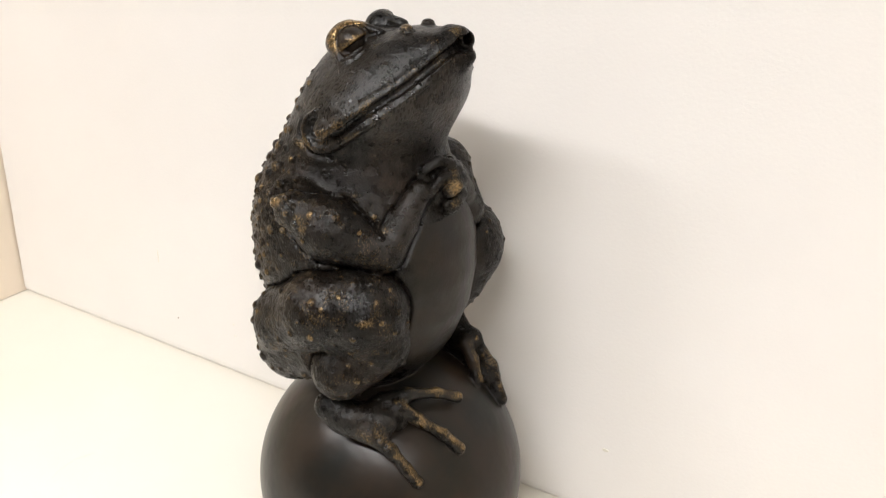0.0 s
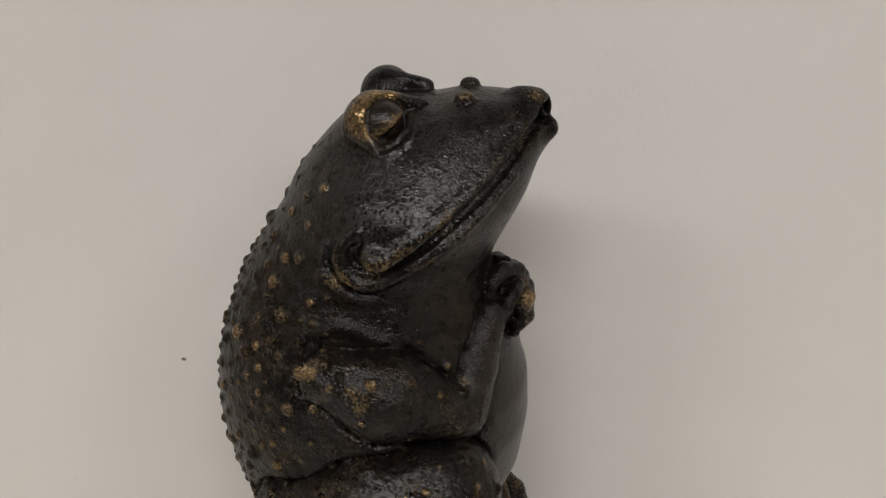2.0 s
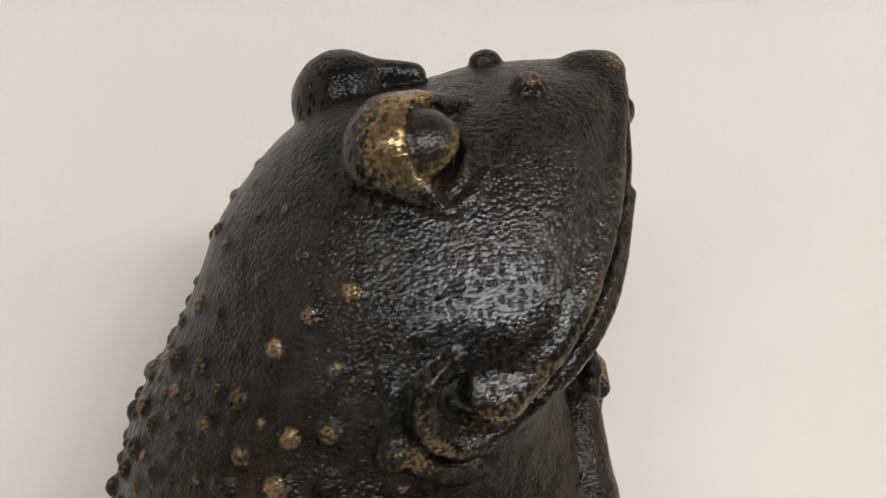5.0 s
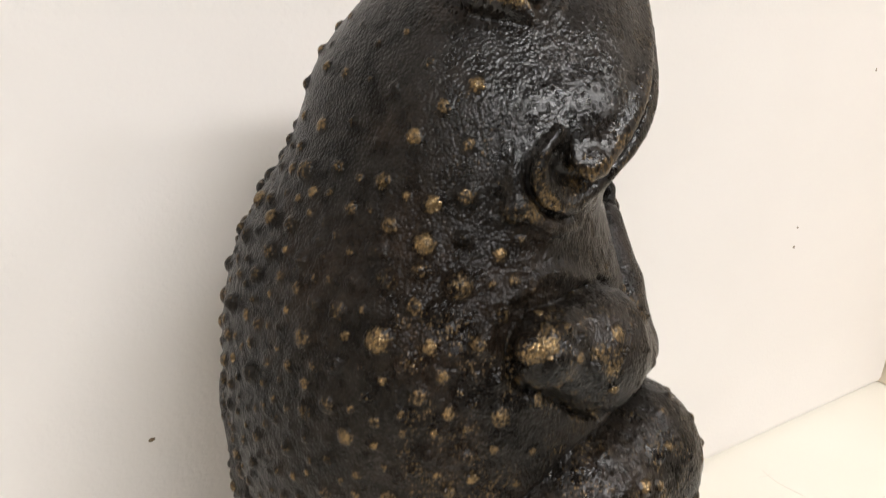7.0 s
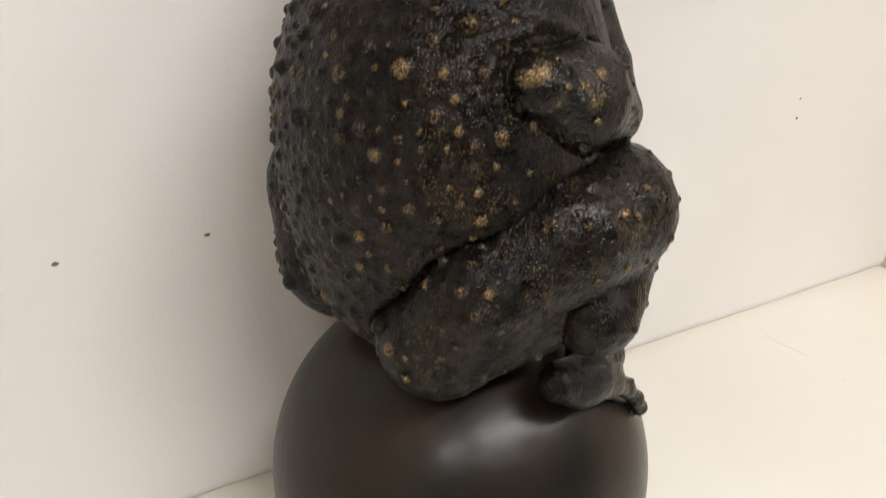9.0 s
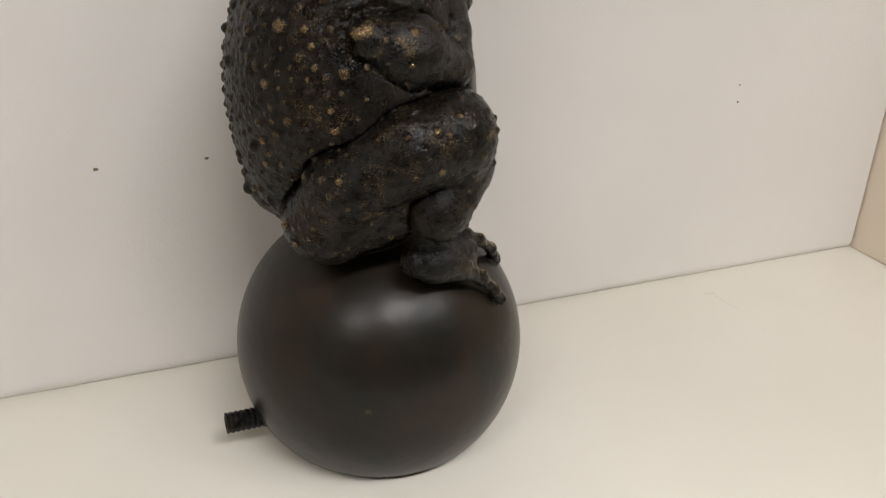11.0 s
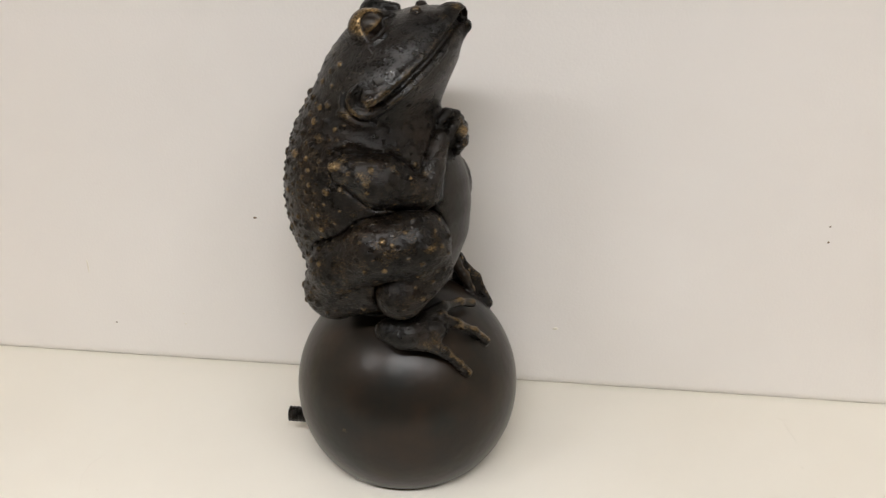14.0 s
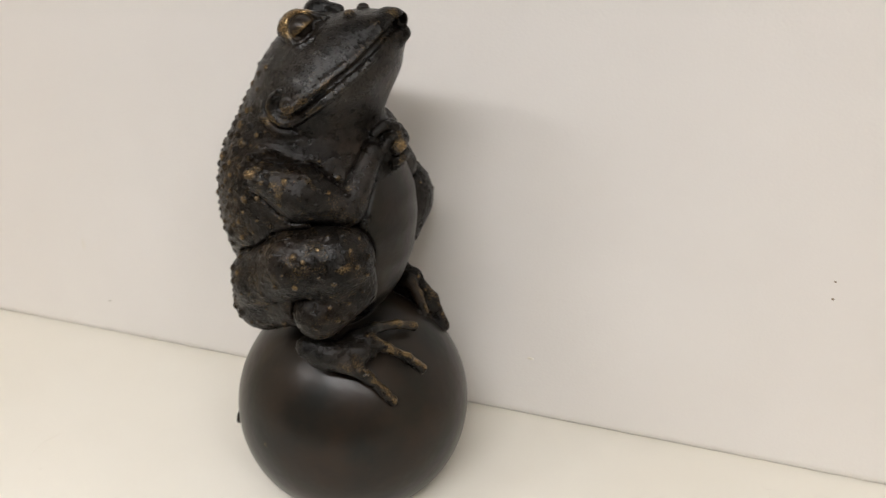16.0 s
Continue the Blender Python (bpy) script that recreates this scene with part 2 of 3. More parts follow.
def egg(c, r, turn=(0, 0, 0)):
    """Distance to a turned ellipsoid."""
    inv = Euler([radians(a) for a in turn]).to_matrix().transposed()

    def d(x, v, z):
        p = [inv[i][0] * (x - c[0]) + inv[i][1] * (v - c[1]) + inv[i][2] * (z - c[2]) for i in range(3)]
        k0 = np.sqrt(sum((q / s) ** 2 for q, s in zip(p, r)))
        k1 = np.sqrt(sum((q / (s * s)) ** 2 for q, s in zip(p, r))) + 1e-6
        return k0 * (k0 - 1) / k1
    m = max(r)
    return d, [q - m for q in c], [q + m for q in c]


def put(field, shape, k, carve=False):
    d, lo, hi = shape
    w = window([q - 2 * k - 3 for q in lo], [q + 2 * k + 3 for q in hi])
    s = d(*grids(w))
    field[w] = smax(field[w], -s, k) if carve else smin(field[w], s, k)


def snap(field, points, lift=0.0):
    """Move points onto the skin, or lift millimetres off it."""
    out = np.array(points, float)
    for _ in range(6):
        f = sample(field, out)
        out -= np.clip(f - lift, -4, 4)[:, None] * 0.8 * slope(field, out)
    return [tuple(q) for q in out]


def join(field, solid, gap, k, soft=2.4):
    """Set a solid into the field with a narrow crease all round it."""
    return smin(smax(field, gap - solid, soft), solid, k)


def flip(p):
    return (p[0], -p[1], p[2])


def rod(field, points, radii, k, carve=False, side=1):
    pts = [p if side > 0 else flip(p) for p in points]
    for i in range(len(pts) - 1):
        put(field, cone(pts[i], pts[i + 1], radii[i], radii[i + 1]), k if i == 0 or carve else min(k, 6), carve)


def both(field, points, radii, k, carve=False):
    for side in (1, -1):
        rod(field, points, radii, k, carve, side)


def trail(field, points, radii, lift=0.0, steps=5):
    """A smooth line laid along the skin through the points."""
    p = np.array(snap(field, points, lift))
    p = np.concatenate([2 * p[:1] - p[1:2], p, 2 * p[-1:] - p[-2:-1]])
    out, rr = [], []
    for i in range(1, len(p) - 2):
        for j in range(steps):
            t = j / steps
            a, b, c, d = p[i - 1:i + 3]
            out.append(0.5 * (2 * b + (c - a) * t + (2 * a - 5 * b + 4 * c - d) * t * t + (3 * b - a - 3 * c + d) * t ** 3))
            rr.append(radii[i - 1] * (1 - t) + radii[i] * t)
    out.append(p[-2])
    rr.append(radii[-1])
    out = np.array(snap(field, out, lift))
    for _ in range(4):
        out[1:-1] = (out[:-2] + 2 * out[1:-1] + out[2:]) / 4
    return out, rr


def lay(field, line, k, carve=False):
    """One smooth ridge or groove along a line, on both sides of the figure."""
    pts, rr = line
    top = max(rr)
    for side in (1, -1):
        q = pts * np.array([1, side, 1])
        w = window(q.min(0) - top - 2 * k - 3, q.max(0) + top + 2 * k + 3)
        near = np.full(field[w].shape, 40.0, np.float32)
        base = [c.start for c in w]
        for i in range(len(q) - 1):
            d, lo, hi = cone(tuple(q[i]), tuple(q[i + 1]), rr[i], rr[i + 1])
            u = window([c - 2 * k - 2 for c in lo], [c + 2 * k + 2 for c in hi])
            inner = tuple(slice(c.start - b, c.stop - b) for c, b in zip(u, base))
            near[inner] = np.minimum(near[inner], d(*grids(u)))
        field[w] = smax(field[w], -near, k) if carve else smin(field[w], near, k)


def both_eggs(field, c, r, k, carve=False, turn=(0, 0, 0)):
    put(field, egg(c, r, turn), k, carve)
    put(field, egg(flip(c), r, (-turn[0], turn[1], -turn[2])), k, carve)


BALL, BALL_R = (36.5, -4.5, 65.2), 94.4

# height, back, front, widest at, half width, fullness behind and ahead
TORSO = [
    (146, -4, 46, 20, 30, 2.0, 2.0), (160, -26, 62, 18, 46, 2.0, 2.0), (172, -34, 72, 18, 49, 2.0, 2.0),
    (185, -42.5, 80, 17, 54, 2.0, 2.0), (210, -50.5, 89, 16, 63, 2.0, 2.0), (235, -54, 91, 16, 71, 2.05, 2.0),
    (255, -53.5, 89, 15, 71, 2.15, 2.0), (270, -51, 83, 13, 69, 2.25, 2.0), (286, -47, 76, 11, 64.5, 2.25, 2.0),
    (300, -42, 71, 11, 58, 2.15, 2.0), (313, -35.5, 67, 15, 54, 1.95, 1.9), (322, -30.5, 70, 22, 54, 1.95, 1.9),
    (332, -24.5, 74, 28, 57, 2.0, 2.0), (340, -21, 77.5, 34, 56, 2.1, 2.05), (348, -18, 81, 36, 53, 2.1, 2.0),
    (357, -13, 83, 40, 46, 2.1, 1.95), (366, -7.5, 86, 42, 38.5, 2.1, 1.9), (373, 0, 86.5, 44, 31, 2.0, 1.8),
    (380, 7, 86, 46, 24, 2.0, 1.8), (385, 11, 84.5, 48, 18, 2.0, 1.8), (392, 14, 85, 50, 12, 2.0, 2.0)]
CROWN = [(-20, 347), (0, 371), (10, 379.5), (24, 381), (34, 381.6), (41, 383), (48, 385), (60, 385.8), (72, 386), (79, 387.5), (86, 385), (95, 378)]


def torso(x, v, z):
    t = np.array(TORSO)
    zz = z[0, 0]
    fine = np.linspace(t[0, 0], t[-1, 0], 260)
    ker = np.hanning(13) / np.hanning(13).sum()
    cols = []
    for i in range(1, 7):
        c = np.interp(fine, t[:, 0], t[:, i])
        c = np.convolve(np.pad(c, 6, mode="edge"), ker, "valid")
        cols.append(np.interp(zz, fine, c)[None, None, :].astype(np.float32))
    back, front, m, b, pb, pf = cols
    u = (x - m) / np.where(x > m, front - m, m - back)
    p = np.where(x > m, pf, pb)
    lean = 3.2 * np.clip((zz - 322) / 18, 0, 1)[None, None, :] * np.clip((m - x) / 30, 0, 1)   # the head is turned a little
    f = (np.abs(u) ** p + (np.abs(v + lean) / b) ** p) ** (1 / p)
    over = np.maximum(np.maximum(zz - t[-1, 0], t[0, 0] - zz), 0)[None, None, :] / 10.0
    f = (f - 1 + over).astype(np.float32)
    g = np.gradient(f, H)
    f = f / np.maximum(np.sqrt(g[0] ** 2 + g[1] ** 2 + g[2] ** 2), 0.004)
    cx = np.linspace(-80, 130, 211)
    ct = np.convolve(np.pad(np.interp(cx, *np.array(CROWN).T), 3, mode="edge"), np.ones(7) / 7, "valid")
    cap = z - np.interp(x[:, 0, 0], cx, ct).astype(np.float32)[:, None, None] + 0.008 * v * v
    return smax(f, 0.8 * cap, 5.0)


def figure():
    F = np.full((NX, NV, NZ), 60.0, np.float32)
    w = window((-78, -104, 138), (136, 100, 400))
    F[w] = np.minimum(torso(*grids(w)), 60)
    # hind legs: thigh, shin, heel
    x, v, z = grids((slice(None),) * 3)
    blend = np.clip((x + 0.8 * (z - 200) - 46) / 11, 0, 1)
    for s in (1, -1):
        leg = np.full(F.shape, 60.0, np.float32)
        if s > 0:
            rod(leg, [(-10, 41, 177), (-2, 57, 204), (30, 64, 223), (54, 57, 225.5)], [24.8, 22.4, 25.5, 28.4], 4, side=s)
            rod(leg, [(-8, 42, 178), (24, 54, 189)], [24.0, 20.5], 4, side=s)
        else:
            rod(leg, [(-9, 44, 176), (-5, 60, 204), (25, 63, 223), (52, 58, 228)], [31.0, 32.0, 28.5, 34.0], 4, side=s)
        shin = np.full(F.shape, 60.0, np.float32)
        rod(shin, [(66.5, 55, 206), (46, 67.5, 188)] if s > 0 else [(62, 50, 206), (44, 62, 184)], [17.2, 18.8] if s > 0 else [16.8, 17.6], 4, side=s)
        leg = join(leg, shin, 1.2, 0.9) * (1 - blend) + smin(leg, shin, 6.5) * blend
        F = join(F, leg, 0.7, 1.0, 4.0)
    # arms
    for s in (1, -1):
        arm = np.full(F.shape, 60.0, np.float32)
        if s > 0:
            rod(arm, [(9.4, 64, 282.5), (31.4, 57.2, 273.6), (58, 47.4, 261.4)], [11.5, 19.2, 13.0], 6, side=s)
        else:
            rod(arm, [(13, 56, 280), (33.6, 64, 278), (62, 45.6, 260.5)], [19.5, 20.5, 15.5], 6, side=s)
        rod(arm, [(62, 45, 261), (65.5, 34.5, 277), (70, 21, 294)], [11.5, 9.8, 7.2], 2.5, side=s)
        F = join(F, arm, 0.3, 0.9, 4.0)
    lay(F, trail(F, [(-9, 60, 286), (-5, 60, 295), (5, 61, 302), (20, 60, 302), (36, 54, 294)], [1.4, 2.3, 2.6, 2.3, 1.4], -0.8), 3.0)
    for c, r in (((10, 71, 292), 2.0), ((16, 72.5, 289), 1.6), ((13, 75, 284.5), 1.8), ((19, 75.5, 280), 1.7), ((21, 76, 277), 1.4), ((5, 69, 292), 1.5), ((8, 73, 287), 1.3)):
        both_eggs(F, c, (r, r, r), 1.2)
    # clasped hands
    put(F, egg((75, 4, 295), (8.0, 11, 13)), 3)
    put(F, egg((73, -12, 292), (7.5, 8, 12)), 3)
    rod(F, [(69, 17, 294), (69, 14, 305), (74, 9, 310), (80, 3, 308)], [4.2, 4.2, 4.0, 3.6], 1.0)
    rod(F, [(72, 18.5, 289), (76, 16.5, 296), (79, 12.5, 301.5), (80.5, 8, 303.5)], [4.0, 3.6, 3.2, 3.0], 1.0)
    rod(F, [(73.5, 19, 302), (76, 10, 306)], [2.6, 1.6], 1.0, True)
    rod(F, [(77.5, -9, 303.5), (81.5, -2, 303), (82, 4, 301), (80.5, 8, 300)], [3.6, 3.8, 3.6, 3.0], 0.8)
    rod(F, [(80, -11, 298), (84, -3, 297.5), (84.8, 5, 296), (83.5, 11, 293.5)], [4.0, 4.1, 4.2, 3.6], 0.5)
    rod(F, [(80, -10, 289), (85, -2, 288.5), (85.5, 5, 287), (82.5, 10, 285)], [3.8, 3.9, 3.9, 3.3], 0.5)
    rod(F, [(78, -8, 282), (82, 0, 281), (81, 8, 280)], [3.4, 3.4, 2.8], 0.6)
    rod(F, [(70, -17, 297), (70, -13, 304), (74, -6, 306.5)], [4.0, 4.0, 3.4], 1.0)
    # feet on the ball
    foot = np.full(F.shape, 60.0, np.float32)
    rod(foot, [(34, 66, 156), (52, 64, 153), (70, 55, 152)], [9, 9, 7.5], 6)
    rod(foot, [(42, 68, 151), (63, 65, 146), (78, 60.5, 135.5), (88, 58.5, 125), (94.5, 56, 116)], [7, 5.8, 3.9, 3.2, 4.1], 4)
    rod(foot, [(60, 54, 153), (73, 45, 157), (85, 40.5, 150.5), (98, 31, 138.5), (105.5, 22.5, 125.5)], [8, 4.8, 3.4, 3.0, 4.2], 4)
    rod(foot, [(62, 47, 158), (73, 36, 162), (84, 17, 157), (92.5, 4, 149.5)], [7, 4.0, 2.9, 3.9], 4)
    # the broad sole between the toes
    rod(foot, [(46, 64, 150), (68, 57, 144)], [9, 5.6], 6)
    rod(foot, [(60, 52, 151), (74, 45, 146)], [8.5, 4.6], 6)
    rod(foot, [(40, -66, 150), (62, -61, 150), (80, -66, 134), (84, -70, 124)], [10, 7, 4.2, 4.6], 5)
    rod(foot, [(56, -52, 168), (70, -47, 164)], [11, 7], 5)
    rod(foot, [(58, -52, 158), (74, -50, 163), (91, -48, 146), (102, -44, 124)], [8, 5.2, 4.0, 4.8], 5)
    rod(foot, [(62, -44, 160), (73, -40, 163), (82, -36, 154), (88, -33, 141)], [7, 4.4, 3.6, 4.4], 5)
    rod(foot, [(60, -50, 154), (74, -47, 150), (88, -45, 139), (97, -44, 126)], [9, 6, 4.2, 4.0], 5)
    F = smin(F, foot, 2.0)
    # mouth: fold, lips, the cut between them
    mouth = [(19, 55, 337.5), (16.5, 54.5, 333.5), (17, 56, 329.5), (21, 57.5, 326.5), (28, 58, 326), (36, 57.5, 330.5), (47, 54, 340.5), (58, 46.5, 350.5), (67.5, 35, 359), (75, 22, 368.5), (79.5, 13, 375), (83.5, 6, 378.8)]
    both_eggs(F, (25.5, 54.0, 331.5), (7.0, 5.0, 4.6), 3.0)
    base = F.copy()
    upper = [(x - 1.8, v, z + 3.6) for x, v, z in mouth[4:]]
    lay(F, trail(base, upper, [3.4, 3.4, 3.2, 3.0, 2.8, 2.6, 2.6, 2.6], -1.5), 3.0)
    ring = [(17.5, 53, 341), (12.5, 52.5, 335.5), (11.2, 52.5, 328.5), (15, 54, 322), (23.5, 56, 319), (33, 56.5, 321.5), (43, 54.5, 329.5), (54, 48.5, 339.5), (64, 38, 349), (73, 24, 360)]
    lay(F, trail(base, ring, [1.4, 2.5, 2.9, 3.0, 3.0, 2.7, 2.2, 1.8, 1.6, 1.4], -0.2), 1.2)
    lay(F, trail(base, [(5, 50.5, 334), (4.8, 51.5, 326), (10, 53, 317.5), (20, 54.5, 312.8), (31, 54.5, 312.5)], [1.2, 2.4, 2.9, 2.6, 1.3], -0.3), 1.8)
    lay(F, trail(base, [(8.6, 52, 334), (8.2, 52.5, 327), (12.6, 54, 320), (22, 55.5, 315.8), (32, 56, 317)], [0.7, 1.0, 1.2, 1.0, 0.6], 0.2), 0.6, True)
    lay(F, trail(base, mouth, [1.4, 2.6, 3.0, 3.0, 2.9, 2.7, 2.6, 2.6, 2.6, 2.7, 2.8, 3.2], -0.6), 0.5, True)
    both_eggs(F, (17.5, 56, 334.0), (2.6, 3.2, 3.4), 1.0, True)
    # spout: nose tip, pipe mouth, lower lip
    rod(F, [(74, 0, 383.5), (80.5, 0, 383.0)], [4.8, 4.9], 5)
    rod(F, [(76, 0, 367), (86.3, 0, 372.5)], [7.0, 4.5], 5)
    put(F, egg((84.5, 3, 379.5), (5.5, 6.5, 4.8)), 1.5, True)
    pipe, lo, hi = cone((72, -7, 377.5), (83.0, -2.0, 381.2), 5.8, 5.6)
    w = window([q - 4 for q in lo], [q + 4 for q in hi])
    x, v, z = grids(w)
    F[w] = smin(F[w], smax(pipe(x, v, z), 0.88 * (x - 84.8) + 0.40 * (v + 0.5) + 0.25 * (z - 382.3), 1.0), 0.6)
    rod(F, [(70, -8, 377), (96, 3.5, 385.0)], [3.2, 3.3], 0.8, True)
    # nostrils
    both_eggs(F, (52.5, 11.8, 384.8), (4.4, 3.6, 3.3), 1.2)
    both_eggs(F, (57.6, 12.4, 385.2), (1.3, 1.0, 1.0), 0.5, True)
    # eyes: thick hood, ball, drooping lid
    for s in (1, -1):
        dome, lo, hi = egg((17.5, 18, 375), (11.4, 12, 12)) if s > 0 else egg((16.5, -18.5, 376), (12.0, 12, 12.4))
        tail, lo2, hi2 = cone((15, 22 * s, 373), (22.5, 33 * s, 366), 9.5, 2.4)
        brow, lo3, hi3 = cone((24, 15 * s, 382.5), (40, 10.5 * s, 381.5), 4.0, 0.8) if s > 0 else cone((20, -16, 383), (33.5, -14.0, 381.8), 4.2, 3.6)

        lid, lo4, hi4 = egg((22.2, 21.6 * s, 375.0), (9.3, 9.3, 9.3))
        eye, _lo, _hi = egg((22.2, 21.6 * s, 375.0), (7.0, 7.0, 7.0))
        w = window([min(q) - 4 for q in zip(lo, lo2, lo3, lo4)], [max(q) + 4 for q in zip(hi, hi2, hi3, hi4)])
        x, v, z = grids(w)
        facing = 0.57 * x + 0.68 * v * s + 0.456 * z - 203.2
        edge = -0.6 * (x - 27.8) + 0.17 * (v * s - 26) + 0.78 * (z - 377.6)
        shell = lid(x, v, z)
        F[w] = smax(F[w], -np.maximum(np.maximum(shell + 0.2, edge), -facing - 2.5), 0.6)
        F[w] = smin(F[w], np.minimum(smax(shell, -edge, 0.5), eye(x, v, z)), 0.4)
        hood = smin(dome(x, v, z), tail(x, v, z), 4.0)
        if s > 0:
            hood = smax(smin(hood, brow(x, v, z), 3.0), facing, 1.2)
        else:
            hood = smin(smax(hood, facing, 1.2), brow(x, v, z), 2.0)
        hood = smax(hood, -np.maximum(shell - 1.7, -facing - 2.2), 0.8)
        F[w] = smin(F[w], hood, 0.6)
    lay(F, trail(F, [(23.5, 33.5, 364.5), (28.5, 33.5, 367.5), (33.5, 30, 371.5), (36, 24, 376.5)], [1.3, 1.7, 1.5, 0.9], -0.2), 1.0)
    lay(F, trail(F, [(25, 31.5, 369), (28.5, 29.5, 371.5), (31.5, 26, 374.5)], [0.8, 1.2, 0.8]), 0.8)
    # cast skin: shallow lumps all over, fewer on belly and throat
    rng = np.random.default_rng(11)
    w = window((-78, -104, 100), (136, 100, 400))
    lump = rng.standard_normal(F[w].shape).astype(np.float32)
    for axis in (0, 1, 2):
        for _ in range(2):
            lump = (np.roll(lump, 1, axis) + 2 * lump + np.roll(lump, -1, axis)) / 4
    lump /= lump.std()
    x, v, z = grids(w)
    calm = np.clip((x - 55) / 15, 0, 1) * np.clip((50 - np.abs(v)) / 12, 0, 1) * np.clip((z - 140) / 10, 0, 1)
    F[w] -= (0.13 - 0.08 * (z > 322)) * np.clip(lump, -2, 2) * (1 - 0.8 * calm)
    return F


def ball_and_pipe(F):
    w = window((-78, -104, -3), (140, 100, 170))
    x, v, z = grids(w)
    r = np.sqrt((x - BALL[0]) ** 2 + (v - BALL[1]) ** 2)
    s = np.sqrt(r * r + (z - BALL[2]) ** 2) - BALL_R
    s = smax(s, 0.4 - z, 8.0)
    F[w] = smin(F[w], s, 1.8)
    d, lo, hi = cone((-40, 2, 25), (-71, 2.5, 24.5), 6.6, 6.6)

    def pipe(x, v, z):
        rr = np.sqrt((v - 2.2) ** 2 + (z - 24.7) ** 2) - 6.6 - 0.55 * np.sin(x * 2 * math.pi / 3.4)
        return np.maximum(np.maximum(rr, -71 - x), x + 40)
    put(F, (pipe, lo, hi), 0.8)
    put(F, cone((-66, 2.2, 24.7), (-80, 2.2, 24.7), 4.4, 4.4), 0.6, True)


def skin(F):
    """Surface nets: points and quads of the zero level."""
    S = F < 0
    mixed = np.zeros((NX - 1, NV - 1, NZ - 1), np.int8)
    corners = [(i, j, k) for i in (0, 1) for j in (0, 1) for k in (0, 1)]
    for i, j, k in corners:
        mixed += S[i:NX - 1 + i, j:NV - 1 + j, k:NZ - 1 + k]
    cell = np.argwhere((mixed > 0) & (mixed < 8))
    number = np.full(mixed.shape, -1, np.int32)
    number[tuple(cell.T)] = np.arange(len(cell))
    total, count = np.zeros((len(cell), 3)), np.zeros(len(cell))
    for a in corners:
        for ax in range(3):
            if a[ax]:
                continue
            b = list(a)
            b[ax] = 1
            fa = F[tuple((cell + a).T)]
            fb = F[tuple((cell + b).T)]
            cross = (fa < 0) != (fb < 0)
            t = np.where(cross, fa / np.where(cross, fa - fb, 1), 0)
            p = cell + np.array(a) + t[:, None] * (np.array(b) - np.array(a))
            total += p * cross[:, None]
            count += cross
    pts = LO + H * total / count[:, None]
    quads = []
    for ax in range(3):
        o1, o2 = [(1, 2), (2, 0), (0, 1)][ax]
        lo = [slice(1, n - 1) for n in F.shape]
        hi = list(lo)
        lo[ax], hi[ax] = slice(0, F.shape[ax] - 1), slice(1, F.shape[ax])
        e = np.argwhere(S[tuple(lo)] != S[tuple(hi)])
        off = np.array([0 if i == ax else 1 for i in range(3)])
        e = e + off
        inside = S[tuple(e.T)]
        d1, d2 = np.eye(3, dtype=int)[o1], np.eye(3, dtype=int)[o2]
        ring = [number[tuple((e - s1 * d1 - s2 * d2).T)] for s1, s2 in ((1, 1), (0, 1), (0, 0), (1, 0))]
        q = np.stack(ring, 1)
        q[~inside] = q[~inside][:, ::-1]
        quads.append(q)
    return pts, np.concatenate(quads)


def sample(F, pts):
    i = np.clip(np.round((pts - LO) / H).astype(int), 0, np.array(F.shape) - 1)
    return F[tuple(i.T)]


def slope(F, pts, step=1.5):
    g = np.stack([sample(F, pts + step * e) - sample(F, pts - step * e) for e in np.eye(3)], 1)
    return g / np.maximum(np.linalg.norm(g, axis=1, keepdims=True), 1e-6)


# the larger warts, and how wide each is: along the flank, then on thigh, arm and foot
WARTS = [((-27, 34, 308), 3.3), ((-17, 42, 311), 3.7), ((-8, 48, 313), 3.1), ((-6, 44, 324), 3.1), ((-23, 34, 314), 2.8), ((-27, 40, 302), 3.5),
         ((-20, 45, 305), 3.0), ((-12, 52, 302), 4.2), ((-38, 33, 292), 3.0), ((-23, 48, 296), 2.8), ((-18, 52, 295), 3.8), ((-4, 60, 295), 3.0),
         ((-32, 45, 287), 4.2), ((-11, 61, 288), 2.7), ((-41, 37, 278), 3.2), ((-28, 53, 282), 3.0), ((-26, 56, 274), 2.9), ((-44, 38, 266), 3.2),
         ((-15, 65, 256), 2.8), ((-19, 63, 244), 2.6), ((-22, 54, 287), 2.4), ((1, 37, 352), 2.6), ((-7, 33, 346), 2.4), ((-15, 31, 338), 2.6)]
LIMB_WARTS = [((22, 83, 236), 2.6), ((37, 83, 237), 2.6), ((44, 83, 235), 1.9), ((25, 87, 216), 2.4), ((-17, 67, 212), 2.9), ((-12, 74, 213), 2.2),
              ((-14, 72, 206), 2.4), ((-18, 67, 191), 2.0), ((9, 83, 203), 2.5), ((-23, 63, 184), 2.1), ((73, 58, 245), 1.7), ((72, 70, 242), 1.7),
              ((76, 71, 231), 2.2), ((57, 71, 250), 1.7), ((70, 72, 203), 1.9), ((49, 69, 271), 1.8), ((58, 62, 266), 1.8), ((62, 60, 260), 1.8),
              ((14, 73, 272), 2.0), ((73, 48, 163), 2.0), ((86, 43, 155), 1.9), ((81, 63, 140), 1.6), ((73, 66, 144), 1.5), ((10, 71, 292), 1.8)]


